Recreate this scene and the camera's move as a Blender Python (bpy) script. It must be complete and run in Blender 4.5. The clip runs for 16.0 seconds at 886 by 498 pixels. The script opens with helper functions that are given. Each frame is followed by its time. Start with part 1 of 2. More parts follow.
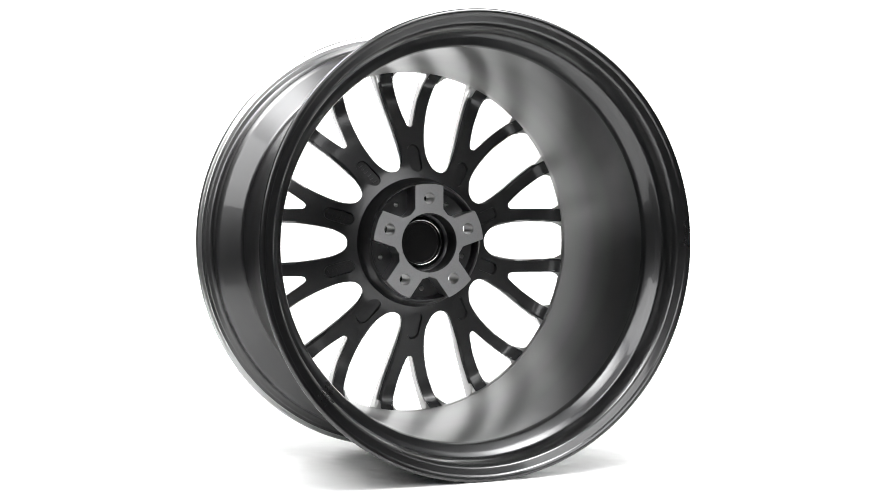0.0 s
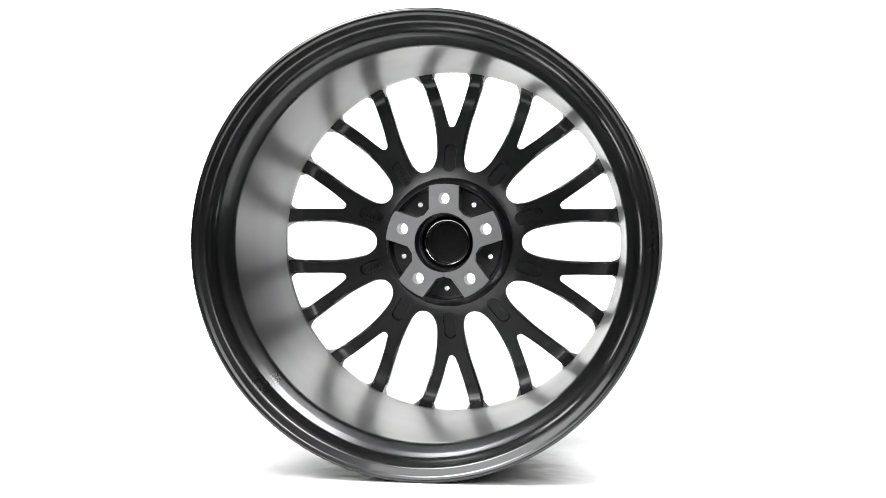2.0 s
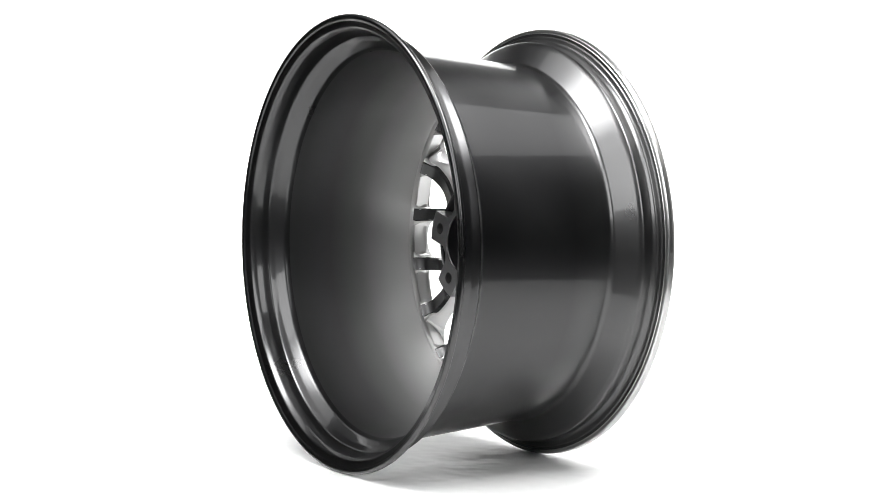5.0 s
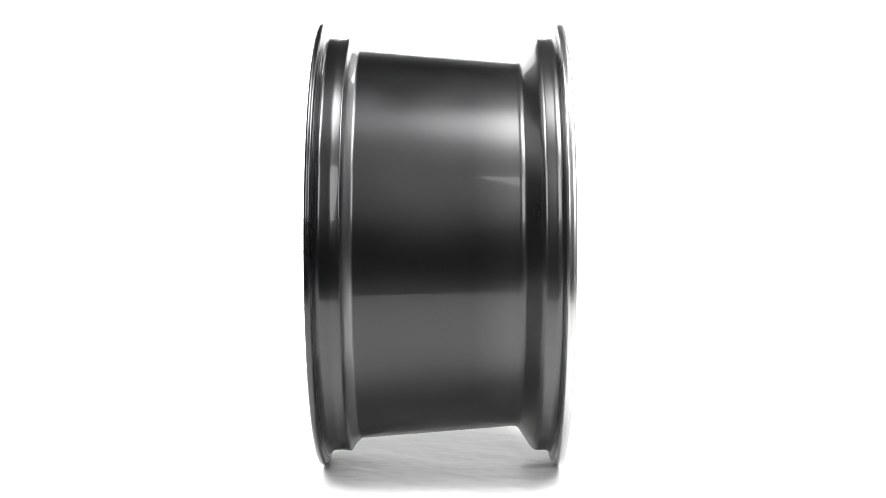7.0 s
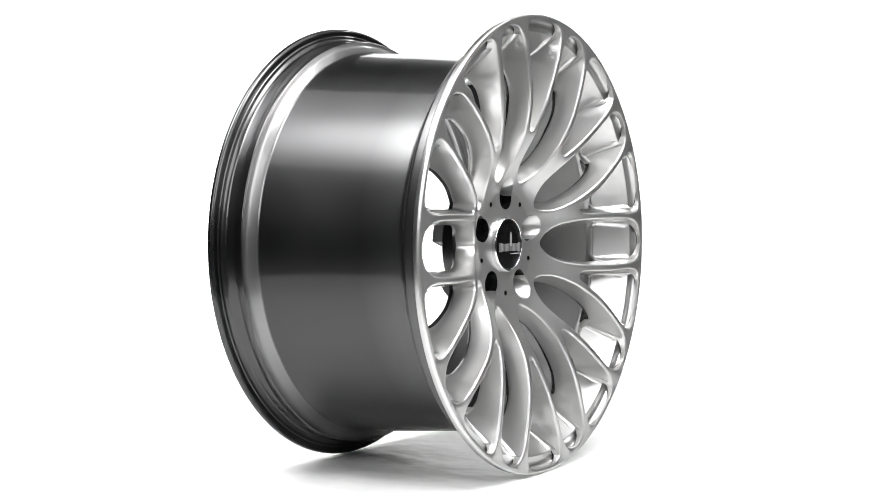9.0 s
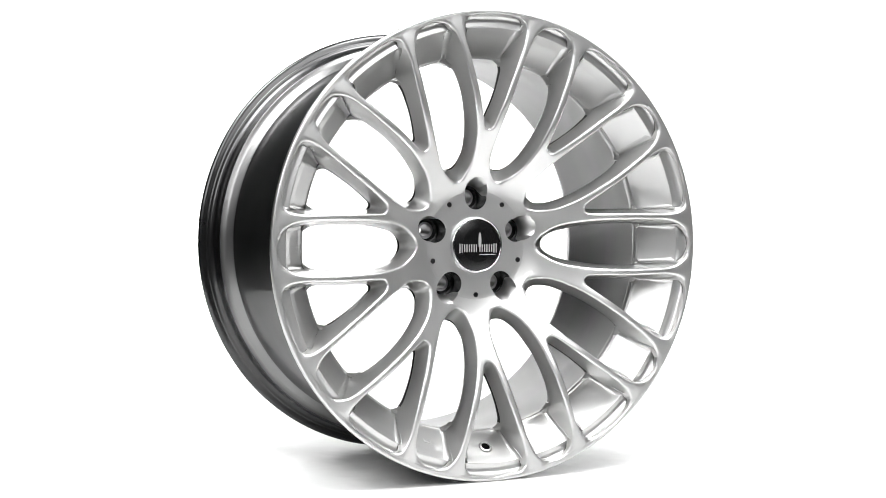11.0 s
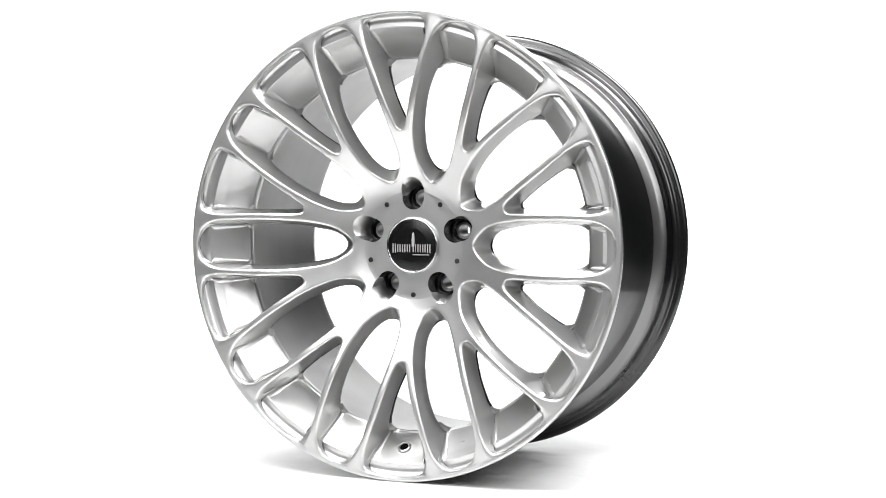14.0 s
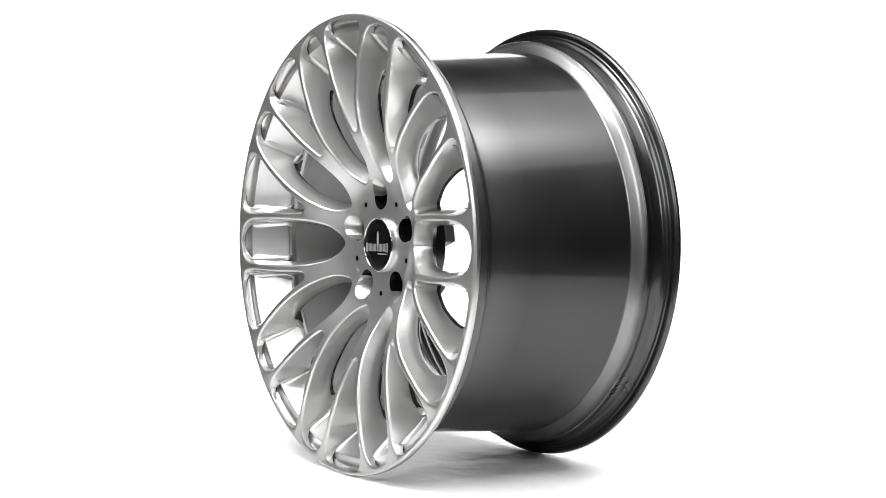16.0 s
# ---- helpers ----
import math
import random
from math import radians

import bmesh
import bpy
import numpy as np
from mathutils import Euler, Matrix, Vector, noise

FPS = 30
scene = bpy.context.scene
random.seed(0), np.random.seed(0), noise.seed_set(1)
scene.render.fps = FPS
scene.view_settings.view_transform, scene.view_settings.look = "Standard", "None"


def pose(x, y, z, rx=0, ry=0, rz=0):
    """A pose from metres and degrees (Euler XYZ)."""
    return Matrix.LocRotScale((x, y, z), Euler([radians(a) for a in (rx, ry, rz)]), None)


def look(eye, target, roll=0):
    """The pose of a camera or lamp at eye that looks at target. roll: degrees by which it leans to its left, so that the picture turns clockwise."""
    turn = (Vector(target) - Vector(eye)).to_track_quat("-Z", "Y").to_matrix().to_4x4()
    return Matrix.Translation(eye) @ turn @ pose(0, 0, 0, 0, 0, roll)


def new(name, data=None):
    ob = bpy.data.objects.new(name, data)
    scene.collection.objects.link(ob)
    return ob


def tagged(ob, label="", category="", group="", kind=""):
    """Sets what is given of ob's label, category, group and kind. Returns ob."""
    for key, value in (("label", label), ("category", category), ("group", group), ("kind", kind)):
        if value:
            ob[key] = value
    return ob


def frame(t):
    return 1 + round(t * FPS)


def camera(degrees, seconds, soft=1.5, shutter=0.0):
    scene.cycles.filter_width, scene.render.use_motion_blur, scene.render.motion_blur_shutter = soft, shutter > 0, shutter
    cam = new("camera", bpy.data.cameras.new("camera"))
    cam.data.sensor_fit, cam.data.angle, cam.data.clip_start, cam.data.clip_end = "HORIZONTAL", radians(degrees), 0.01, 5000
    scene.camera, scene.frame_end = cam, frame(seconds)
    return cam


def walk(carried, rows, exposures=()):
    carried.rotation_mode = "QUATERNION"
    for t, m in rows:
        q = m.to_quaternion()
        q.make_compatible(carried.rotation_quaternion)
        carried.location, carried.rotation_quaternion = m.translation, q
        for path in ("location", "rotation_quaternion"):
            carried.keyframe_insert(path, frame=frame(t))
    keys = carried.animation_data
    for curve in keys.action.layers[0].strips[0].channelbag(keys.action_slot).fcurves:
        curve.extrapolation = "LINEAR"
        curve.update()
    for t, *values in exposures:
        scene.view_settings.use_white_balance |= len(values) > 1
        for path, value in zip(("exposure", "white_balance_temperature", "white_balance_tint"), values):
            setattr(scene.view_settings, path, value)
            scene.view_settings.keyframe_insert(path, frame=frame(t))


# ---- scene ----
cam = camera(33.264, 16.0, soft=0.7)
AXLE = 0.2720
EYE = Matrix.Translation((0.0, -1.83566, AXLE + 0.0449)) @ pose(0, 0, 0, 90 - 1.6192, 0, -0.0533)
walk(cam, [(0.0, EYE), (16.0, EYE)])

# ---- light: softboxes and diffusers over the set, a white backdrop with its own glow, a dark studio round it ----
world = bpy.data.worlds.new("world")
scene.world = world
world.use_nodes = True
world.node_tree.nodes["Background"].inputs[0].default_value = (0.02, 0.02, 0.02, 1)


def softbox(name, eye, target, sx, sy, watts, core=False):
    data = bpy.data.lights.new(name, "AREA")
    data.shape, data.size, data.size_y, data.energy = "RECTANGLE", sx, sy, watts
    ob = new(name, data)
    ob.matrix_world = look(eye, target)
    if core:
        # the diffuser is brightest in front of its bulb and fades to the rim
        data.use_nodes = True
        nt = data.node_tree
        glow = nt.nodes["Emission"]
        place = nt.nodes.new("ShaderNodeNewGeometry")
        away = nt.nodes.new("ShaderNodeVectorMath")
        away.operation = "DISTANCE"
        away.inputs[1].default_value = (0.5, 0.5, 0.0)
        nt.links.new(place.outputs["Parametric"], away.inputs[0])
        fade = nt.nodes.new("ShaderNodeMapRange")
        fade.interpolation_type = "SMOOTHERSTEP"
        fade.inputs[1].default_value, fade.inputs[2].default_value = 0.04, 0.5
        fade.inputs[3].default_value, fade.inputs[4].default_value = 4.2, 0.0
        nt.links.new(away.outputs["Value"], fade.inputs[0])
        nt.links.new(fade.outputs[0], glow.inputs["Strength"])
    return ob


# two softboxes: each a wide dim front with a hot core
softbox("softbox_left", (-0.86, -0.08, 1.62), (0.0, 0.0, 0.3), 1.10, 1.10, 7)
softbox("softbox_right", (0.86, -0.06, 1.62), (0.0, 0.0, 0.3), 1.10, 1.10, 7)
softbox("softbox_core_left", (-0.61, -0.46, 1.50), (0.0, 0.0, 0.25), 1.20, 1.30, 30, True)
softbox("softbox_core_right", (0.57, -0.46, 1.50), (0.0, 0.0, 0.25), 1.15, 1.30, 29, True)
softbox("diffuser_left", (-0.80, -1.42, 1.06), (0.0, 0.0, 0.3), 0.90, 0.86, 14)
softbox("diffuser_right", (0.78, -1.42, 1.08), (0.0, 0.0, 0.3), 0.90, 0.86, 13.5)
softbox("strip_light", (0.95, 1.25, 1.75), (0.0, 0.0, 0.3), 0.50, 0.07, 2.6)


# ---- materials ----
def mat(name, color, rough, metal=0.0, grain=0.0, scale=900.0, vary=0.06, coat=0.0, glow=0.0, patch=6.0, wave=0.0, gloss=0.05, spray=(), dry=(0.85, 0.38), haze=0.0, edge=1.0):
    m = bpy.data.materials.new(name)
    m.use_nodes = True
    nt = m.node_tree
    b = nt.nodes["Principled BSDF"]
    b.inputs["Metallic"].default_value = metal
    b.inputs["Coat Weight"].default_value = coat
    b.inputs["Specular Tint"].default_value = (edge, edge, edge, 1)
    b.inputs["Coat Roughness"].default_value = gloss
    pos = nt.nodes.new("ShaderNodeTexCoord")
    big = nt.nodes.new("ShaderNodeTexNoise")
    big.inputs["Scale"].default_value = patch
    big.inputs["Detail"].default_value = 6
    nt.links.new(pos.outputs["Object"], big.inputs["Vector"])
    fine = nt.nodes.new("ShaderNodeTexNoise")
    fine.inputs["Scale"].default_value = scale
    fine.inputs["Detail"].default_value = 2
    nt.links.new(pos.outputs["Object"], fine.inputs["Vector"])
    span = nt.nodes.new("ShaderNodeMapRange")
    span.inputs[3].default_value, span.inputs[4].default_value = rough * (1 - haze - 2 * vary), rough * (1 + haze + 2 * vary)
    nt.links.new(big.outputs[0], span.inputs[0])
    nt.links.new(span.outputs[0], b.inputs["Roughness"])
    mix = nt.nodes.new("ShaderNodeMix")
    mix.data_type = "RGBA"
    mix.inputs[6].default_value = (*[c * (1 - vary) for c in color], 1)
    mix.inputs[7].default_value = (*[c * (1 + vary) for c in color], 1)
    nt.links.new(fine.outputs[0], mix.inputs[0])
    nt.links.new(mix.outputs[2], b.inputs["Base Color"])
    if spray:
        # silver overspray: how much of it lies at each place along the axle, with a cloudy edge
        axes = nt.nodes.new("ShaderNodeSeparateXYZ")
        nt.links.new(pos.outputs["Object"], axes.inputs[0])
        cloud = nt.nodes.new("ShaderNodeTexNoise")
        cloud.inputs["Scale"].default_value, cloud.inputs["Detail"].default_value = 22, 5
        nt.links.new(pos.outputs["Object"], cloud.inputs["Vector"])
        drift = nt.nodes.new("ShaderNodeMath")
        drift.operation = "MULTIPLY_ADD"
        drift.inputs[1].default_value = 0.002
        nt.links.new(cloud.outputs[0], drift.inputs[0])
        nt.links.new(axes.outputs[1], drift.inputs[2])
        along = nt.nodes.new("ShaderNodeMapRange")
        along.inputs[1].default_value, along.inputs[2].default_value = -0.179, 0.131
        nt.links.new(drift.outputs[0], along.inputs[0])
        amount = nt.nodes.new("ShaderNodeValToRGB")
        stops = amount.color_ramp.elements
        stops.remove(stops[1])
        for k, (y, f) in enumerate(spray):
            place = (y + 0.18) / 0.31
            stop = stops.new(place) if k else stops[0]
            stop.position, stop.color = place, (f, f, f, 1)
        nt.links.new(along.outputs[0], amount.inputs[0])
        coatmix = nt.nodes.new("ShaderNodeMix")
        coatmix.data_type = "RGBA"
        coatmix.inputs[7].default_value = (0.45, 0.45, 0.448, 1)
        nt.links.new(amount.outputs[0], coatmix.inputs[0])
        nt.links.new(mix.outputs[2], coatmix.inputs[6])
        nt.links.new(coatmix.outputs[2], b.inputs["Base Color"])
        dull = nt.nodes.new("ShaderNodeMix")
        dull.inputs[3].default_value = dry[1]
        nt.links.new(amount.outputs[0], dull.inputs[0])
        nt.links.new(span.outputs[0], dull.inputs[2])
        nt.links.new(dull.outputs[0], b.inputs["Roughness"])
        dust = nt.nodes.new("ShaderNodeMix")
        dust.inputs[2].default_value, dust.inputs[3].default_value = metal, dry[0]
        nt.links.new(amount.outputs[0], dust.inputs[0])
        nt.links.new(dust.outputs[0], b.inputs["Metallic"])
    if grain:
        bump = nt.nodes.new("ShaderNodeBump")
        bump.inputs["Strength"].default_value = grain
        bump.inputs["Distance"].default_value = 0.0004
        nt.links.new(fine.outputs[0], bump.inputs["Height"])
        nt.links.new(bump.outputs[0], b.inputs["Normal"])
    if wave:
        swell = nt.nodes.new("ShaderNodeTexNoise")
        swell.inputs["Scale"].default_value = 14
        swell.inputs["Detail"].default_value = 2
        nt.links.new(pos.outputs["Object"], swell.inputs["Vector"])
        ripple = nt.nodes.new("ShaderNodeBump")
        ripple.inputs["Strength"].default_value = 1.0
        ripple.inputs["Distance"].default_value = wave
        nt.links.new(swell.outputs[0], ripple.inputs["Height"])
        if grain:
            nt.links.new(bump.outputs[0], ripple.inputs["Normal"])
        nt.links.new(ripple.outputs[0], b.inputs["Normal"])
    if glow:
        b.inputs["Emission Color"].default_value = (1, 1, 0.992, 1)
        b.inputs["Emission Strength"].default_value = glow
    return m


SILVER = mat("silver_paint", (0.54, 0.54, 0.537), 0.34, 0.86, 0.02, 1400, 0.04, 0.8, gloss=0.06, edge=0.5)
LIP = mat("silver_lip_paint", (0.45, 0.45, 0.448), 0.28, 0.98, 0.02, 1400, 0.04, 0.5, gloss=0.08)
DARK = mat("dark_gunmetal_paint", (0.045, 0.045, 0.046), 0.30, 0.97, 0.0, 35, 0.02, 0.6, patch=9, gloss=0.06, haze=0.25)
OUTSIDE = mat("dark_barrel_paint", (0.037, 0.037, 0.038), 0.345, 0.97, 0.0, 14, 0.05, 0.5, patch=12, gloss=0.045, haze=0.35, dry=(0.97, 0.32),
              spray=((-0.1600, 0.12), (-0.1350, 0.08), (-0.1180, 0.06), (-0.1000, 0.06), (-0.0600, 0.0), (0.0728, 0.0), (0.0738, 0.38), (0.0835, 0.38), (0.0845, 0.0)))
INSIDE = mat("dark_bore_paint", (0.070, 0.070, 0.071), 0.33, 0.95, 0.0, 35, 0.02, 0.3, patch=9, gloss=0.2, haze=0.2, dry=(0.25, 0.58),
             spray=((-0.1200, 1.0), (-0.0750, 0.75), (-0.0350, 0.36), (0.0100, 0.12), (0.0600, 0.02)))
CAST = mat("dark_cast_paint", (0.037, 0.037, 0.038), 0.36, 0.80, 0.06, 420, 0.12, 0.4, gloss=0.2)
MACHINED = mat("machined_alloy", (0.34, 0.34, 0.343), 0.40, 1.0, 0.10, 700, 0.10)
BLACK = mat("black_plastic", (0.004, 0.004, 0.0042), 0.22, 0.0, 0.03, 600, 0.1)
CHROME = mat("chrome", (0.75, 0.75, 0.76), 0.16, 1.0)
PAPER = mat("white_paper", (0.74, 0.74, 0.736), 0.38, 0.0, 0.5, 60, 0.02, wave=0.008)
# backdrop paper emits light, in place of lamps aimed at it
GLOWING = mat("self_lit_backdrop", (0.8, 0.8, 0.8), 0.8, 0.0, 0.0, 20, 0.02, 0.0, 0.94)
EMBLEM = mat("silver_print", (0.34, 0.34, 0.34), 0.4, 0.3)
HOLE_SHADE = mat("hole_shade", (0.003, 0.003, 0.003), 0.9)
HOLE_SHADE.node_tree.nodes["Principled BSDF"].inputs["Specular IOR Level"].default_value = 0.05
STUDIO = mat("dark_studio_wall", (0.05, 0.05, 0.05), 0.8, 0.0, 0.05, 40, 0.1)


# ---- mesh helpers ----
def part(name, bm, material, parent, label="", sharp=38):
    me = bpy.data.meshes.new(name)
    for f in bm.faces:
        f.smooth = True
    bm.to_mesh(me)
    bm.free()
    for m in material if isinstance(material, tuple) else (material,):
        me.materials.append(m)
    me.set_sharp_from_angle(angle=radians(sharp))
    ob = new(name, me)
    ob.parent = parent
    return tagged(ob, label)


def spin(prof, n=192, closed=False, m=None):
    """A profile of (radius, y) pairs turned about the y axis."""
    bm = bmesh.new()
    rings = []
    for r, y in prof:
        if r < 1e-6:
            rings.append([bm.verts.new((0, y, 0))] * n)
        else:
            rings.append([bm.verts.new((r * math.sin(2 * math.pi * k / n), y, r * math.cos(2 * math.pi * k / n))) for k in range(n)])
    pairs = list(zip(rings, rings[1:])) + ([(rings[-1], rings[0])] if closed else [])
    for a, b in pairs:
        for k in range(n):
            q = []
            for v in (a[k], b[k], b[(k + 1) % n], a[(k + 1) % n]):
                if v not in q:
                    q.append(v)
            if len(q) > 2:
                bm.faces.new(q)
    bmesh.ops.recalc_face_normals(bm, faces=bm.faces)
    if m:
        bm.transform(m)
    return bm


def soften(prof, cut=0.0015, closed=False):
    """Rounds the corners of a profile."""
    out = []
    n = len(prof)
    for i, p in enumerate(prof):
        if not closed and i in (0, n - 1):
            out.append(p)
            continue
        p, a, b = Vector(p), Vector(prof[i - 1]), Vector(prof[(i + 1) % n])
        c = min(cut, 0.45 * (a - p).length, 0.45 * (b - p).length)
        s, e = p + (a - p).normalized() * c, p + (b - p).normalized() * c
        for t in (0, 0.25, 0.5, 0.75, 1):
            out.append(tuple((1 - t) ** 2 * s + 2 * t * (1 - t) * p + t * t * e))
    return out


def box(m):
    bm = bmesh.new()
    bmesh.ops.create_cube(bm, size=1, matrix=m)
    return bm


def carve(ob, cutters):
    """Cuts solids out of a part for good: (bmesh, material) pairs."""
    made = []
    for bm, material in cutters:
        c = part("cutter", bm, material, None)
        made.append(c)
        mod = ob.modifiers.new("cut", "BOOLEAN")
        mod.operation, mod.solver, mod.object, mod.material_mode = "DIFFERENCE", "EXACT", c, "TRANSFER"
    me = bpy.data.meshes.new_from_object(ob.evaluated_get(bpy.context.evaluated_depsgraph_get()))
    ob.modifiers.clear()
    ob.data = me
    me.set_sharp_from_angle(angle=radians(64))
    for c in made:
        bpy.data.objects.remove(c)
    return ob


# ---- the set: white sweep and dark studio ----
def slab(name, x0, x1, y0, y1, z0, z1, material, label, category):
    bm = box(Matrix.Translation(((x0 + x1) / 2, (y0 + y1) / 2, (z0 + z1) / 2)) @ Matrix.Diagonal((x1 - x0, y1 - y0, z1 - z0, 1)))
    return tagged(part(name, bm, material, None, label), category=category, kind="structure")


slab("floor", -0.92, 0.92, -0.64, 1.12, -0.03, 0.0, PAPER, "white paper sweep on a studio table", "floor")
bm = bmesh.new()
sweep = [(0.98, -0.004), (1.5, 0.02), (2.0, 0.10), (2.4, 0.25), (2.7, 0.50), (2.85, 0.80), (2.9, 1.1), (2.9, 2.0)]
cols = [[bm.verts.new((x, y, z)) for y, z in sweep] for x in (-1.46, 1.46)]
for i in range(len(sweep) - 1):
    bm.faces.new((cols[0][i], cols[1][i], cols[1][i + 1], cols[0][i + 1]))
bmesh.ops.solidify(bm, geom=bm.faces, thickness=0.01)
tagged(part("backdrop", bm, GLOWING, None, "white studio backdrop sweeping up, bright by its own emission"), category="backdrop", kind="structure")
slab("ground", -4.0, 4.0, -4.5, 3.5, -0.85, -0.80, STUDIO, "dark studio floor below the table", "floor")
slab("wall_south", -4.0, 4.0, -4.6, -4.5, -0.8, 3.2, STUDIO, "dark matt studio wall", "wall")
slab("wall_north", -4.0, 4.0, 3.5, 3.6, -0.8, 3.2, STUDIO, "dark matt studio wall", "wall")
slab("wall_west", -4.1, -4.0, -4.5, 3.5, -0.8, 3.2, STUDIO, "dark matt studio wall", "wall")
slab("wall_east", 4.0, 4.1, -4.5, 3.5, -0.8, 3.2, STUDIO, "dark matt studio wall", "wall")
slab("ceiling", -4.0, 4.0, -4.5, 3.5, 3.2, 3.3, STUDIO, "dark studio ceiling", "ceiling")

# ---- the wheel: its axle lies along y, its face looks to -y ----
R = 0.2718
wheel = tagged(new("alloy_wheel"), "silver alloy car wheel with dark barrel upright on white paper", "car wheel")

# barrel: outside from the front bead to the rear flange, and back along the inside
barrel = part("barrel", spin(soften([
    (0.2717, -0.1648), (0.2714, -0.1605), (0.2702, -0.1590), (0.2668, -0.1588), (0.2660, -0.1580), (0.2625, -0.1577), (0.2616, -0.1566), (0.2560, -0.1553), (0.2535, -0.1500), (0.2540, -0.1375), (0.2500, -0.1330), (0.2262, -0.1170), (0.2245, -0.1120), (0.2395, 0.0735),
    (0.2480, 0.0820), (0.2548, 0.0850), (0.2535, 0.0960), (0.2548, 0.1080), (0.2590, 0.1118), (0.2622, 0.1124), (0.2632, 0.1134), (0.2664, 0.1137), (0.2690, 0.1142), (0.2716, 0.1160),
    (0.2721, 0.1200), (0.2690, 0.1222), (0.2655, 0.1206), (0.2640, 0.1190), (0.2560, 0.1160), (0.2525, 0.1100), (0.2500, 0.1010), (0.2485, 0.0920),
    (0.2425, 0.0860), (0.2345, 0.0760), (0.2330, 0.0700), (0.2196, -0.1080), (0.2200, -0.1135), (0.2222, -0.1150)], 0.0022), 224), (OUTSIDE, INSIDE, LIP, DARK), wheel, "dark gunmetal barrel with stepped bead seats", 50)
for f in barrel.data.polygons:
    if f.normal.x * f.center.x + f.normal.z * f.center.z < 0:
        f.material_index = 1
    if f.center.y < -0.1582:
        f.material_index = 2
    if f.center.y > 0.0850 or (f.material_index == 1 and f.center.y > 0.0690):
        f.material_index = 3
part("front_flange", spin(soften([
    (0.2717, -0.1648), (0.2714, -0.1674), (0.2702, -0.1683), (0.2680, -0.1683), (0.2672, -0.1676), (0.2669, -0.1660)], 0.0012), 224), SILVER, wheel, "", 60)
part("rim_bowl", spin(soften([
    (0.2672, -0.1672), (0.2656, -0.1630), (0.2640, -0.1598), (0.2614, -0.1580), (0.2575, -0.1573), (0.2542, -0.1577), (0.2520, -0.1580), (0.2506, -0.1560), (0.2470, -0.1512), (0.2445, -0.1478), (0.2432, -0.1462), (0.2360, -0.1375), (0.2265, -0.1262), (0.2213, -0.1196), (0.2196, -0.1192), (0.2186, -0.1170), (0.2190, -0.1120), (0.2200, -0.1090)], 0.0012), 224), SILVER, wheel, "silver painted bowl behind the spoke ends", 60)


# spokes
def smooth_curve(points):
    """A smooth monotone curve through (x, value) points."""
    x, v = np.array(points, float).T
    h, d = np.diff(x), np.diff(v) / np.diff(x)
    m = np.zeros(len(x))
    m[0], m[-1] = d[0], d[-1]
    for i in range(1, len(x) - 1):
        if d[i - 1] * d[i] > 0:
            w1, w2 = 2 * h[i] + h[i - 1], h[i] + 2 * h[i - 1]
            m[i] = (w1 + w2) / (w1 / d[i - 1] + w2 / d[i])

    def at(q):
        q = min(max(q, x[0]), x[-1])
        i = min(int(np.searchsorted(x, q, "right")) - 1, len(x) - 2)
        t = (q - x[i]) / h[i]
        return ((1 + 2 * t) * (1 - t) ** 2 * v[i] + t * (1 - t) ** 2 * h[i] * m[i] + t * t * (3 - 2 * t) * v[i + 1] + t * t * (t - 1) * h[i] * m[i + 1])
    return at


def opening(points):
    """Half-angle of a window at a radius, from its half-widths along its axis."""
    polar = [(math.hypot(x, h), math.atan2(h, x) ** 2) for x, h in points]
    curve = smooth_curve(polar)
    lo, hi = polar[0][0], polar[-1][0]
    shut = polar[-1][1] < 1e-9
    rs = np.linspace(lo, hi, 400)
    raw = np.sqrt(np.maximum([curve(r) for r in rs], 0))
    soft = raw.copy()
    for _ in range(60):
        mean = soft.copy()
        mean[2:-2] = (soft[:-4] + soft[1:-3] + soft[2:-2] + soft[3:-1] + soft[4:]) / 5
        soft = mean
    near = np.minimum(rs - lo, (hi - rs) if shut else 1.0)
    w = np.clip((near - 0.003) / 0.012, 0, 1)
    w = w * w * (3 - 2 * w)
    ratio = np.where(raw > 1e-6, (raw * (1 - w) + soft * w) / np.maximum(raw, 1e-6), 1.0)
    return lambda r: math.sqrt(max(curve(r), 0)) * float(np.interp(r, rs, ratio)) if lo < r and (r < hi or not shut) else 0.0


OVAL_F = [(0.0788, 0), (0.0827, 0.0079), (0.0872, 0.0132), (0.0987, 0.0204), (0.107, 0.0236), (0.124, 0.0268), (0.139, 0.0284), (0.1705, 0.0297), (0.202, 0.030), (0.234, 0.029), (0.247, 0.0265), (0.2568, 0.0206), (0.262, 0.0116), (0.2645, 0)]
OVAL_M = [(0.0925, 0), (0.096, 0.0075), (0.109, 0.0162), (0.141, 0.0225), (0.173, 0.0246), (0.206, 0.0242), (0.23, 0.0235), (0.28, 0.022)]
OVAL_B = [(0.0947, 0), (0.098, 0.0095), (0.106, 0.0168), (0.124, 0.0241), (0.161, 0.0276), (0.197, 0.0280), (0.2117, 0.027), (0.23, 0.025), (0.28, 0.023)]
VEE_F = [(0.1353, 0), (0.138, 0.0050), (0.1425, 0.0072), (0.152, 0.0104), (0.184, 0.0203), (0.2154, 0.031), (0.2348, 0.0374), (0.2477, 0.040), (0.2554, 0.0393), (0.2619, 0.0323), (0.265, 0.0213), (0.2664, 0)]
VEE_M = [(0.1465, 0), (0.148, 0.003), (0.155, 0.0059), (0.187, 0.0160), (0.2168, 0.0258), (0.28, 0.042)]
VEE_B = [(0.1490, 0), (0.1505, 0.0034), (0.157, 0.0062), (0.19, 0.0168), (0.224, 0.0275), (0.28, 0.042)]
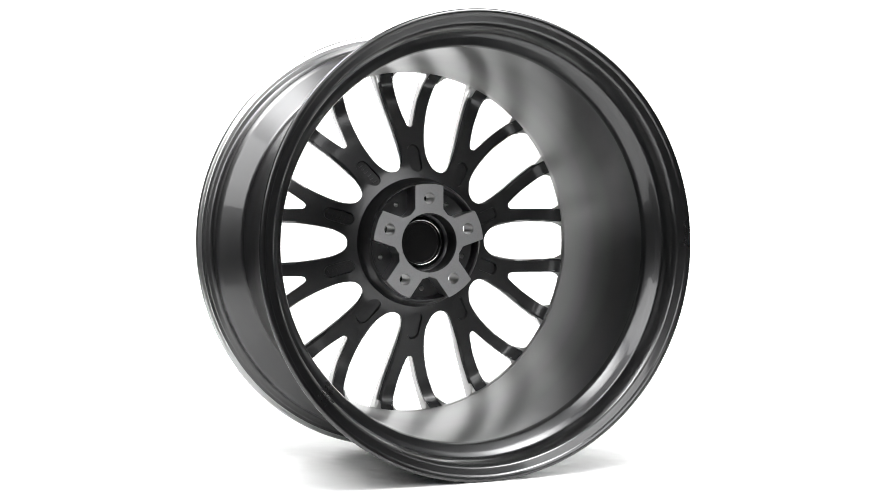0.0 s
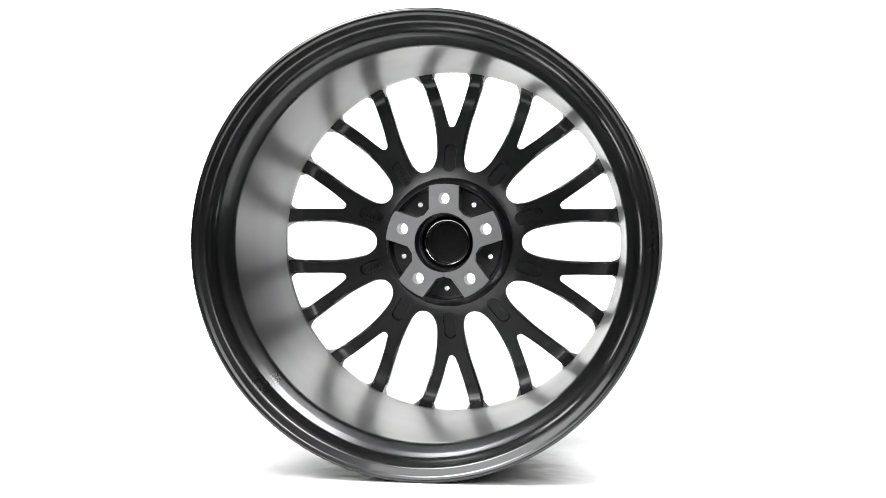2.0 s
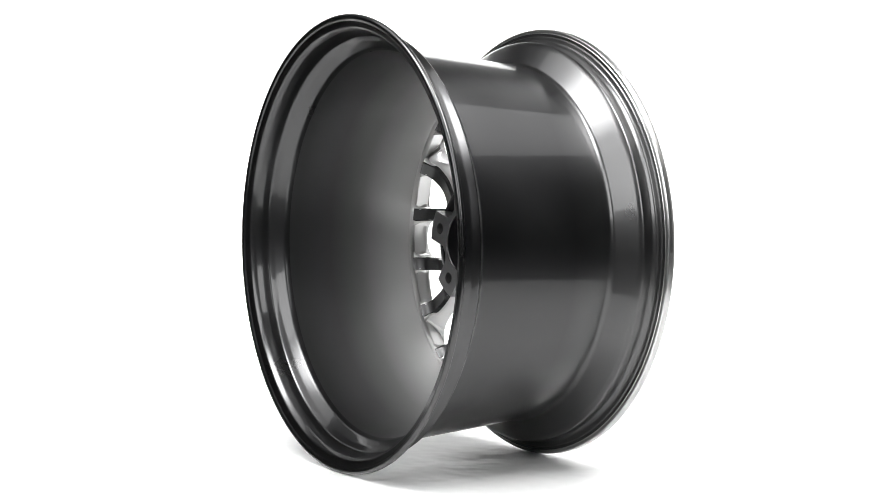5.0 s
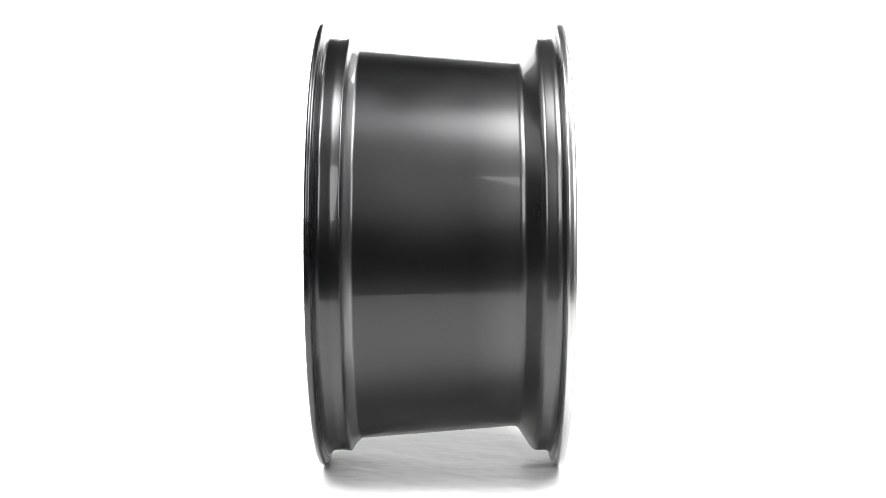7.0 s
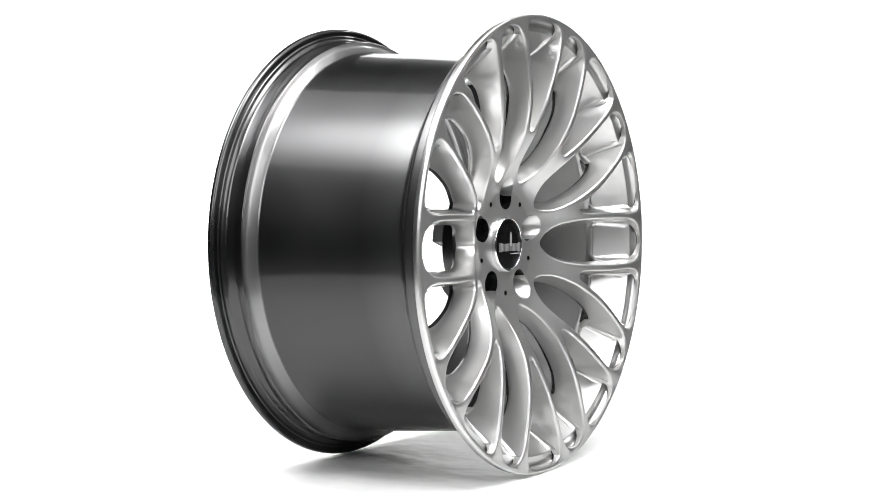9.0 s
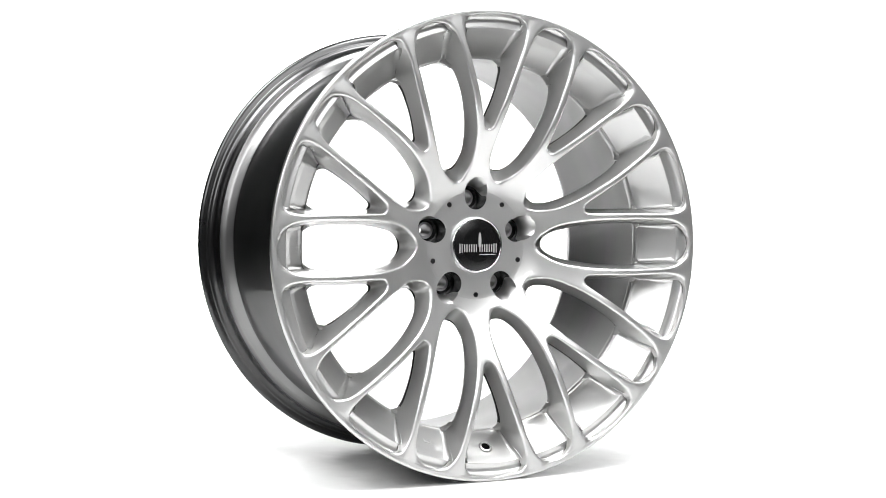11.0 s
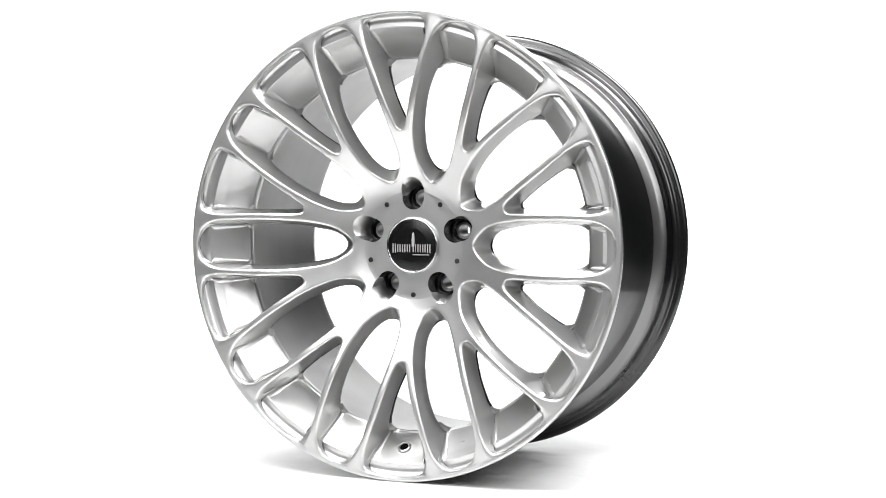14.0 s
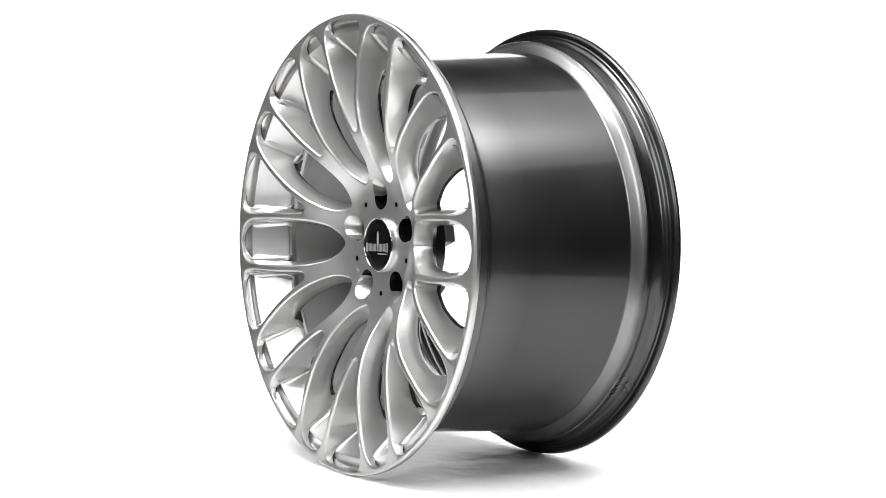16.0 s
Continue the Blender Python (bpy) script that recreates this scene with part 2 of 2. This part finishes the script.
oval = [opening(p) for p in (OVAL_F, OVAL_M, OVAL_B)]
vee = [opening(p) for p in (VEE_F, VEE_M, VEE_B)]
O0, O1, V0, V1 = 0.0788, 0.2645, 0.1353, 0.2664
front_y = smooth_curve([(0.03, -0.1130), (0.060, -0.1135), (0.070, -0.1155), (0.080, -0.1190), (0.095, -0.1265), (0.115, -0.1385), (0.142, -0.1520), (0.18, -0.1628), (0.22, -0.1670), (0.255, -0.1682), (0.268, -0.1683)])
back_y = smooth_curve([(0.05, -0.094), (0.075, -0.094), (0.095, -0.0985), (0.12, -0.111), (0.15, -0.1230), (0.185, -0.1310), (0.203, -0.1290), (0.213, -0.1225), (0.2212, -0.1130), (0.226, -0.1215), (0.235, -0.1335), (0.25, -0.1535), (0.268, -0.1640)])
HALF = radians(18)


def ramp(r, a, b):
    t = min(max((r - a) / (b - a), 0), 1)
    return t * t * (3 - 2 * t)


def oval_shift(r):
    return ramp(r, 0.064, O0) * (1 - ramp(r, O0, 0.175))


def vee_shift(r):
    return ramp(r, 0.095, V0) * (1 - ramp(r, V0, 0.205))


def rim_line(points, turn):
    """The window's front edge as dense points of the half-sector."""
    f = opening(points)
    lo, hi = points[0][0], points[-1][0]
    out = []
    for i in range(301):
        s = i / 300
        r = lo + (hi - lo) * (0.5 - 0.5 * math.cos(math.pi * s))
        a = f(r)
        a = HALF - a if turn else a
        out.append((r * math.cos(a), r * math.sin(a)))
    return np.array(out)


EDGES = np.concatenate([rim_line(OVAL_F, False), rim_line(VEE_F, True)])


def spoke_mesh():
    rows = set(np.round(np.linspace(0.064, 0.268, 84), 5))
    for c, s in ((O0, 1), (V0, 1), (O1, -1), (V1, -1)):
        rows |= {round(c + s * d, 6) for d in (-0.003, -0.0018, -0.0008, *(k * k * 3.2e-5 for k in range(15)))}
    kept = []
    for r in sorted(rows):
        if 0.064 <= r <= 0.268 and (not kept or r - kept[-1] > 2e-5 or r in (O0, V0, O1, V1)):
            kept.append(r)
    rows = kept
    bm = bmesh.new()
    ledge = (0, 0.0004, 0.0009, 0.0015, 0.0023)

    def stations(width):
        k = min(1.0, 0.3 * width / 0.0023)
        left = [e * k for e in ledge]
        mid = [left[-1] + (width - 2 * left[-1]) * t for t in (0.25, 0.5, 0.75)]
        return [q / width for q in left + mid + [width - e for e in reversed(left)]]

    for side in (1, -1):
        front, waist, back, openV = [], [], [], []
        for r in rows:
            aL, aR = oval[0](r), HALF - vee[0](r)
            us = stations(r * (aR - aL))
            line = []
            for u in us:
                a = aL + (aR - aL) * u
                x, z = r * math.cos(a), r * math.sin(a)
                d = math.sqrt(np.min((EDGES[:, 0] - x) ** 2 + (EDGES[:, 1] - z) ** 2))
                drop = 0.0016 * max(0, 1 - d / 0.0023) ** 2
                line.append((r, a, front_y(r) + drop))
            front.append(line)
            layers = []
            for k, gO, gV in ((1, 0.0137, 0.0112), (2, 0.0159, 0.0137)):
                rL, rR = r + gO * oval_shift(r), r + gV * vee_shift(r)
                bL = oval[k](rL) if aL > 0 else 0.0
                bR = HALF - (vee[k](rR) if aR < HALF - 1e-9 else 0.0)
                if r > 0.235:
                    bL, bR = min(bL, 0.93 * aL), max(bR, HALF - 0.93 * (HALF - aR))
                lay = []
                for u in us:
                    q = rL + (rR - rL) * u
                    y = back_y(q)
                    if k == 1:
                        y = 0.22 * front_y(r) + 0.78 * y
                    lay.append((q, bL + (bR - bL) * u, y))
                layers.append(lay)
            waist.append(layers[0])
            back.append(layers[1])
            openV.append(aR < HALF - 1e-9)

        def put(p):
            r, a, y = p
            a = HALF - a
            return bm.verts.new((side * r * math.sin(a), y, r * math.cos(a)))

        n = len(us)
        F = [[put(p) for p in line] for line in front]
        B = [[put(p) for p in line] for line in back]

        def quad(*vs):
            return bm.faces.new(vs)

        for i in range(len(rows) - 1):
            for j in range(n - 1):
                quad(F[i][j], F[i][j + 1], F[i + 1][j + 1], F[i + 1][j])
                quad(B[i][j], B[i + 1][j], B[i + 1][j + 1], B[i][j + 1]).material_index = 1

        def flank(p, q, last):
            """Rings down a flank, close together below the face so that its edge stays crisp."""
            steps = [tuple(a + (b - a) * t for a, b in zip(p, q)) for t in (0.07, 0.5, 0.93)]
            return [put(v) for v in steps] + [put(tuple(a + (b - a) * 0.3 for a, b in zip(q, last)))]

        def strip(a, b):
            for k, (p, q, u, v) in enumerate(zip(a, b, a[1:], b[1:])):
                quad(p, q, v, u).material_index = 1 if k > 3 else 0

        L0 = [[F[i][0], *flank(front[i][0], waist[i][0], back[i][0]), B[i][0]] for i in range(len(rows))]
        LN = [[F[i][-1], *flank(front[i][-1], waist[i][-1], back[i][-1]), B[i][-1]] for i in range(len(rows))]
        for i in range(len(rows) - 1):
            strip(L0[i], L0[i + 1])
            if openV[i] or openV[i + 1]:
                strip(LN[i + 1], LN[i])
        for i in (0, -1):
            cols = [L0[i]] + [[F[i][j], *flank(front[i][j], waist[i][j], back[i][j]), B[i][j]] for j in range(1, n - 1)] + [LN[i]]
            for a, b in zip(cols, cols[1:]):
                strip(a, b)
    bmesh.ops.remove_doubles(bm, verts=bm.verts, dist=2e-6)
    bmesh.ops.delete(bm, geom=[v for v in bm.verts if not v.link_faces], context="VERTS")
    bmesh.ops.recalc_face_normals(bm, faces=bm.faces)
    return bm


def rod(r0, r1, p, q, n=40):
    """A closed tapered rod from p to q."""
    p, q = Vector(p), Vector(q)
    return spin([(0, 0), (r0, 0), (r1, (q - p).length), (0, (q - p).length)], n, m=Matrix.Translation(p) @ (q - p).to_track_quat("Y", "Z").to_matrix().to_4x4())


LUG, PIN = 0.056, 0.0589


def scoop():
    return rod(0.0128, 0.0168, (0, -0.0900, LUG), (0, -0.1400, LUG + 0.0145))


def lug_bore():
    return rod(0.0138, 0.0142, (0, -0.0600, LUG), (0, -0.1400, LUG))


def slot():
    """A shallow round-ended recess on the back of a spoke."""
    bm = bmesh.new()
    ring = [(0.0084 * math.cos(a), 0.0122 * s + 0.0084 * math.sin(a)) for s, a0 in ((1, 0), (-1, math.pi)) for a in (a0 + math.pi * k / 12 for k in range(13))]
    lo = [bm.verts.new((x * 0.86, -0.0034, z * 0.93)) for x, z in ring]
    hi = [bm.verts.new((x * 1.15, 0.006, z * 1.05)) for x, z in ring]
    bm.faces.new(lo), bm.faces.new(hi)
    for k in range(len(ring)):
        bm.faces.new((lo[k], lo[k - 1], hi[k - 1], hi[k]))
    bmesh.ops.recalc_face_normals(bm, faces=bm.faces)
    bm.transform(Matrix.Translation((0, back_y(0.1085), 0.1085)) @ pose(0, 0, 0, math.degrees(math.atan2(back_y(0.0935) - back_y(0.1235), 0.030)), 0, 0))
    return bm


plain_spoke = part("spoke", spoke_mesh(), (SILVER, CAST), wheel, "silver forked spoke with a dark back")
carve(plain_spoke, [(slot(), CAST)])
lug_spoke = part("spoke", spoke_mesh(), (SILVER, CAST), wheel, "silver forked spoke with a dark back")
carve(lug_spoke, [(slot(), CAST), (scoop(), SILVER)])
plain_spoke.rotation_euler = (0, radians(36), 0)
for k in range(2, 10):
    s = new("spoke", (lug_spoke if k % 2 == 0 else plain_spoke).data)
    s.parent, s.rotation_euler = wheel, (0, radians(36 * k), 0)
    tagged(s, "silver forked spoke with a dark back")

# hub
hub = part("hub", spin(soften([(0.0330, -0.1135), *((r, front_y(r)) for r in (0.0520, 0.0585, 0.0604, 0.0619, 0.0634)), (0.0655, front_y(0.0655) + 0.0005), (0.0655, -0.1000), (0.0830, -0.0960), (0.0805, -0.0850), (0.0765, -0.0720), (0.0735, -0.0690),
                        (0.0715, -0.0720), (0.0700, -0.0830), (0.0365, -0.0830), (0.0330, -0.0860)], 0.0009, True), 160, True), (SILVER, CAST), wheel, "hub with five bolt holes")
for f in hub.data.polygons:
    f.material_index = 1 if f.center.y > -0.105 else 0
cuts = []
for k in range(5):
    turn = pose(0, 0, 0, 0, 72 * k, 0)
    half = pose(0, 0, 0, 0, 72 * k + 36, 0)
    for bm, m, t in ((lug_bore(), BLACK, turn), (scoop(), SILVER, turn), (rod(0.0031, 0.0031, (0, -0.07, PIN), (0, -0.14, PIN), 20), DARK, half)):
        bm.transform(t)
        cuts.append((bm, m))
carve(hub, cuts)
bore = part("centre_bore", spin(soften([(0.0365, -0.1000), (0.0365, -0.0575), (0.0374, -0.0566), (0.0384, -0.0570), (0.0384, -0.0840)], 0.0004), 96), CAST, wheel, "dark centre bore")


def pad():
    bm = bmesh.new()
    w, r0, r1, r2 = 0.0190, 0.0376, 0.0742, 0.0430
    joint = radians(35.8)
    ring = [(w, math.sqrt(r1 ** 2 - w * w))] + [(r1 * math.sin(a), r1 * math.cos(a)) for a in (math.asin(w / r1) * (1 - k / 4) for k in range(1, 8))] + [(-w, math.sqrt(r1 ** 2 - w * w)), (-w, 0.0425), (-r2 * math.sin(joint), r2 * math.cos(joint))]
    ring += [(r0 * math.sin(a), r0 * math.cos(a)) for a in (joint * (k / 4 - 1) for k in range(9))] + [(r2 * math.sin(joint), r2 * math.cos(joint)), (w, 0.0425)]
    lo = [bm.verts.new((x, -0.0850, z)) for x, z in ring]
    hi = [bm.verts.new((x, -0.0562, z)) for x, z in ring]
    bm.faces.new(lo), bm.faces.new(hi)
    for k in range(len(ring)):
        bm.faces.new((lo[k], lo[k - 1], hi[k - 1], hi[k]))
    bmesh.ops.recalc_face_normals(bm, faces=bm.faces)
    return bm


FILLET = smooth_curve([(0.2191, -0.1130), (0.2200, -0.1180), (0.2265, -0.1262), (0.2360, -0.1375), (0.2450, -0.1490), (0.2505, -0.1555)])


def gusset(side, inner, outer):
    """A concave fillet where one arm of a spoke meets the bowl."""
    bm = bmesh.new()
    rows = []
    for i in range(13):
        r = 0.2197 + (0.2512 - 0.2197) * i / 12
        a, y, line = inner(r), FILLET(r), []
        grow = 0.5 + 0.5 * i / 12
        for k in range(8):
            t = math.pi / 2 * k / 7
            ang = a - (0.0072 * grow * (1 - math.sin(t)) - 0.0008) / r
            ang = HALF - ang if outer else ang
            line.append(bm.verts.new((side * r * math.sin(ang), y - 0.0095 * grow * (1 - math.cos(t)) + 0.0004, r * math.cos(ang))))
        rows.append(line)
    for p, q in zip(rows, rows[1:]):
        for k in range(7):
            bm.faces.new((p[k], p[k + 1], q[k + 1], q[k]))
    bmesh.ops.recalc_face_normals(bm, faces=bm.faces)
    bmesh.ops.solidify(bm, geom=bm.faces, thickness=0.0006)
    return bm


spokes = [o for o in wheel.children if o.name.startswith("spoke")]
for side, inner, outer in ((1, vee[1], False), (-1, vee[1], False), (1, oval[1], True), (-1, oval[1], True)):
    shape = part("gusset", gusset(side, inner, outer), SILVER, spokes[0], "", 60).data
    for o in spokes[1:]:
        new("gusset", shape).parent = o



def corner_web(side, waist_at, outer):
    """The thick web that fills a window's outer corner between arm and bowl."""
    bm = bmesh.new()
    shape = [(0.2095, 0.0), (0.2135, 0.0014), (0.2166, 0.0036), (0.2188, 0.0062), (0.2210, 0.0068), (0.2210, -0.0010), (0.2095, -0.0012)]
    layers = []
    for depth, grow in ((0.0120, 0.20), (0.0090, 0.50), (0.0060, 0.80), (0.0030, 1.0), (0.0006, 0.95)):
        line = []
        for r, q in shape:
            r = 0.2210 - (0.2210 - r) * (grow if q > 0 else 1)
            ang = waist_at(r) - (q * (grow if q > 0 else 1) - 0.0004) / r
            ang = HALF - ang if outer else ang
            line.append(bm.verts.new((side * r * math.sin(ang), back_y(r) - depth, r * math.cos(ang))))
        layers.append(line)
    bm.faces.new(layers[0]), bm.faces.new(layers[-1])
    n = len(shape)
    for p, q in zip(layers, layers[1:]):
        for k in range(n):
            bm.faces.new((p[k], p[(k + 1) % n], q[(k + 1) % n], q[k]))
    bmesh.ops.recalc_face_normals(bm, faces=bm.faces)
    return bm


for side, waist_at, outer in ((1, vee[1], False), (-1, vee[1], False), (1, oval[1], True), (-1, oval[1], True)):
    shape = part("corner_web", corner_web(side, waist_at, outer), SILVER, spokes[0], "", 50).data
    for o in spokes[1:]:
        new("corner_web", shape).parent = o

for o in (plain_spoke, spokes[2], spokes[3]):
    for k in range(6):
        r = 0.0965 + 0.0048 * k
        part("casting_mark", box(Matrix.Translation((0.0006 * (k % 2), back_y(r) - 0.0030, r)) @ pose(0, 0, 0, 24, 0, 0) @ Matrix.Diagonal((0.0050, 0.0016, 0.0020, 1))), CAST, o)

first = part("mounting_pad", pad(), MACHINED, wheel, "grey machined mounting pad")
carve(first, [(rod(0.0073, 0.0073, (0, -0.04, LUG), (0, -0.12, LUG), 28), MACHINED)])
seat_mesh = None
for k in range(5):
    if k:
        p = new("mounting_pad", first.data)
        p.parent, p.rotation_euler = wheel, (0, radians(72 * k), 0)
        tagged(p, "grey machined mounting pad")
    if not seat_mesh:
        s = part("bolt_seat", spin(soften([(0.0140, -0.0905), (0.0122, -0.0905), (0.0116, -0.0880), (0.0105, -0.0872), (0.0098, -0.0845), (0.0076, -0.0825), (0.0074, -0.0600)], 0.0006), 48, m=Matrix.Translation((0, 0, LUG))), BLACK, wheel, "dark stepped bolt seat")
        seat_mesh = s.data
    else:
        s = tagged(new("bolt_seat", seat_mesh), "dark stepped bolt seat")
        s.parent, s.rotation_euler = wheel, (0, radians(72 * k), 0)

# centre cap, seen from both sides
cap = part("centre_cap", spin(soften([(0, -0.1192), (0.0200, -0.1190), (0.0298, -0.1178), (0.0306, -0.1168)], 0.0008), 96), BLACK, wheel, "black centre cap with a silver emblem")
part("cap_ring", spin(soften([(0.0303, -0.1160), (0.0306, -0.1186), (0.0320, -0.1190), (0.0330, -0.1175), (0.0334, -0.1125)], 0.0006), 96), CHROME, cap, "chrome ring")
part("cap_back", spin(soften([(0, -0.0900), (0.0265, -0.0900), (0.0275, -0.0860), (0.0300, -0.0855), (0.0305, -0.0990), (0.0366, -0.0995)], 0.0008), 96), BLACK, cap, "black plastic cap back")
part("clip_ring", spin([(0.0283 + 0.0006 * math.cos(a), -0.0852 + 0.0006 * math.sin(a)) for a in (i * math.pi / 4 for i in range(8))], 96, True), CHROME, cap, "thin wire ring")
for k in range(8):
    x = -0.0222 + k * 0.0062 + (0.0 if k < 4 else 0.0014)
    for dx in (-0.0015, 0.0015):
        part("emblem_bar", box(Matrix.Translation((x + dx, -0.1194, -0.0036)) @ Matrix.Diagonal((0.0013, 0.0006, 0.0092 if k not in (0, 7) else 0.0108, 1))), EMBLEM, cap)
part("emblem_bar", box(Matrix.Translation((0.0125, -0.1193, -0.0112)) @ Matrix.Diagonal((0.0210, 0.0006, 0.0012, 1))), EMBLEM, cap)
bm = bmesh.new()
plume = [(-0.0012, -0.002), (0.0018, -0.002), (0.0024, 0.006), (0.0018, 0.0125), (0.0006, 0.0155), (-0.0008, 0.0125), (-0.0014, 0.006)]
lo = [bm.verts.new((x + 0.002, -0.1191, z)) for x, z in plume]
hi = [bm.verts.new((x + 0.002, -0.1198, z)) for x, z in plume]
bm.faces.new(lo), bm.faces.new(hi)
for k in range(len(plume)):
    bm.faces.new((lo[k], lo[k - 1], hi[k - 1], hi[k]))
bmesh.ops.recalc_face_normals(bm, faces=bm.faces)
part("emblem_plume", bm, EMBLEM, cap)

# valve collar in the bowl, at the foot of the wheel, with its hole painted on
tilt = Matrix.Translation((0, -0.1387, -0.2363)) @ pose(0, 0, 0, -50, 0, 0)
valve = part("valve_collar", spin(soften([(0.0052, 0.003), (0.0052, -0.0016), (0.0060, -0.0022), (0.0078, -0.0016), (0.0082, 0.003)], 0.0005), 40, m=tilt), SILVER, wheel)
# flat black disc paints the shade inside the hole; the bowl isn't cut
part("valve_hole_disc", spin([(0, -0.0006), (0.0054, -0.0004)], 40, m=tilt), HOLE_SHADE, valve, "black disc painted as the dark inside of the valve hole")

# small raised casting marks in two pockets of the bowl beside the valve
for turn_by, sizes in ((-18, (0.0070,)), (18, (0.0030, 0.0040, 0.0030))):
    for k, w in enumerate(sizes):
        at = pose(0, 0, 0, 0, turn_by, 0) @ Matrix.Translation(((k - (len(sizes) - 1) / 2) * 0.0046, -0.1382, -0.2363)) @ pose(0, 0, 0, -50, 0, 0)
        part("casting_mark", box(at @ Matrix.Diagonal((w, 0.0012, 0.0016 if len(sizes) == 1 else 0.0034, 1))), SILVER, wheel)


def motions():
    rows = []
    for i in range(33):
        t = 0.5 * i
        rows.append((t, Matrix.Translation((0, 0, AXLE)) @ pose(0, 0, 0, 0, 0, -16.1897 * (t - 12.5437)) @ Matrix.Translation((0.00274, 0.02361, 0)) @ pose(0, 0, 0, 0, -0.022, 0)))
    walk(wheel, rows)


motions()
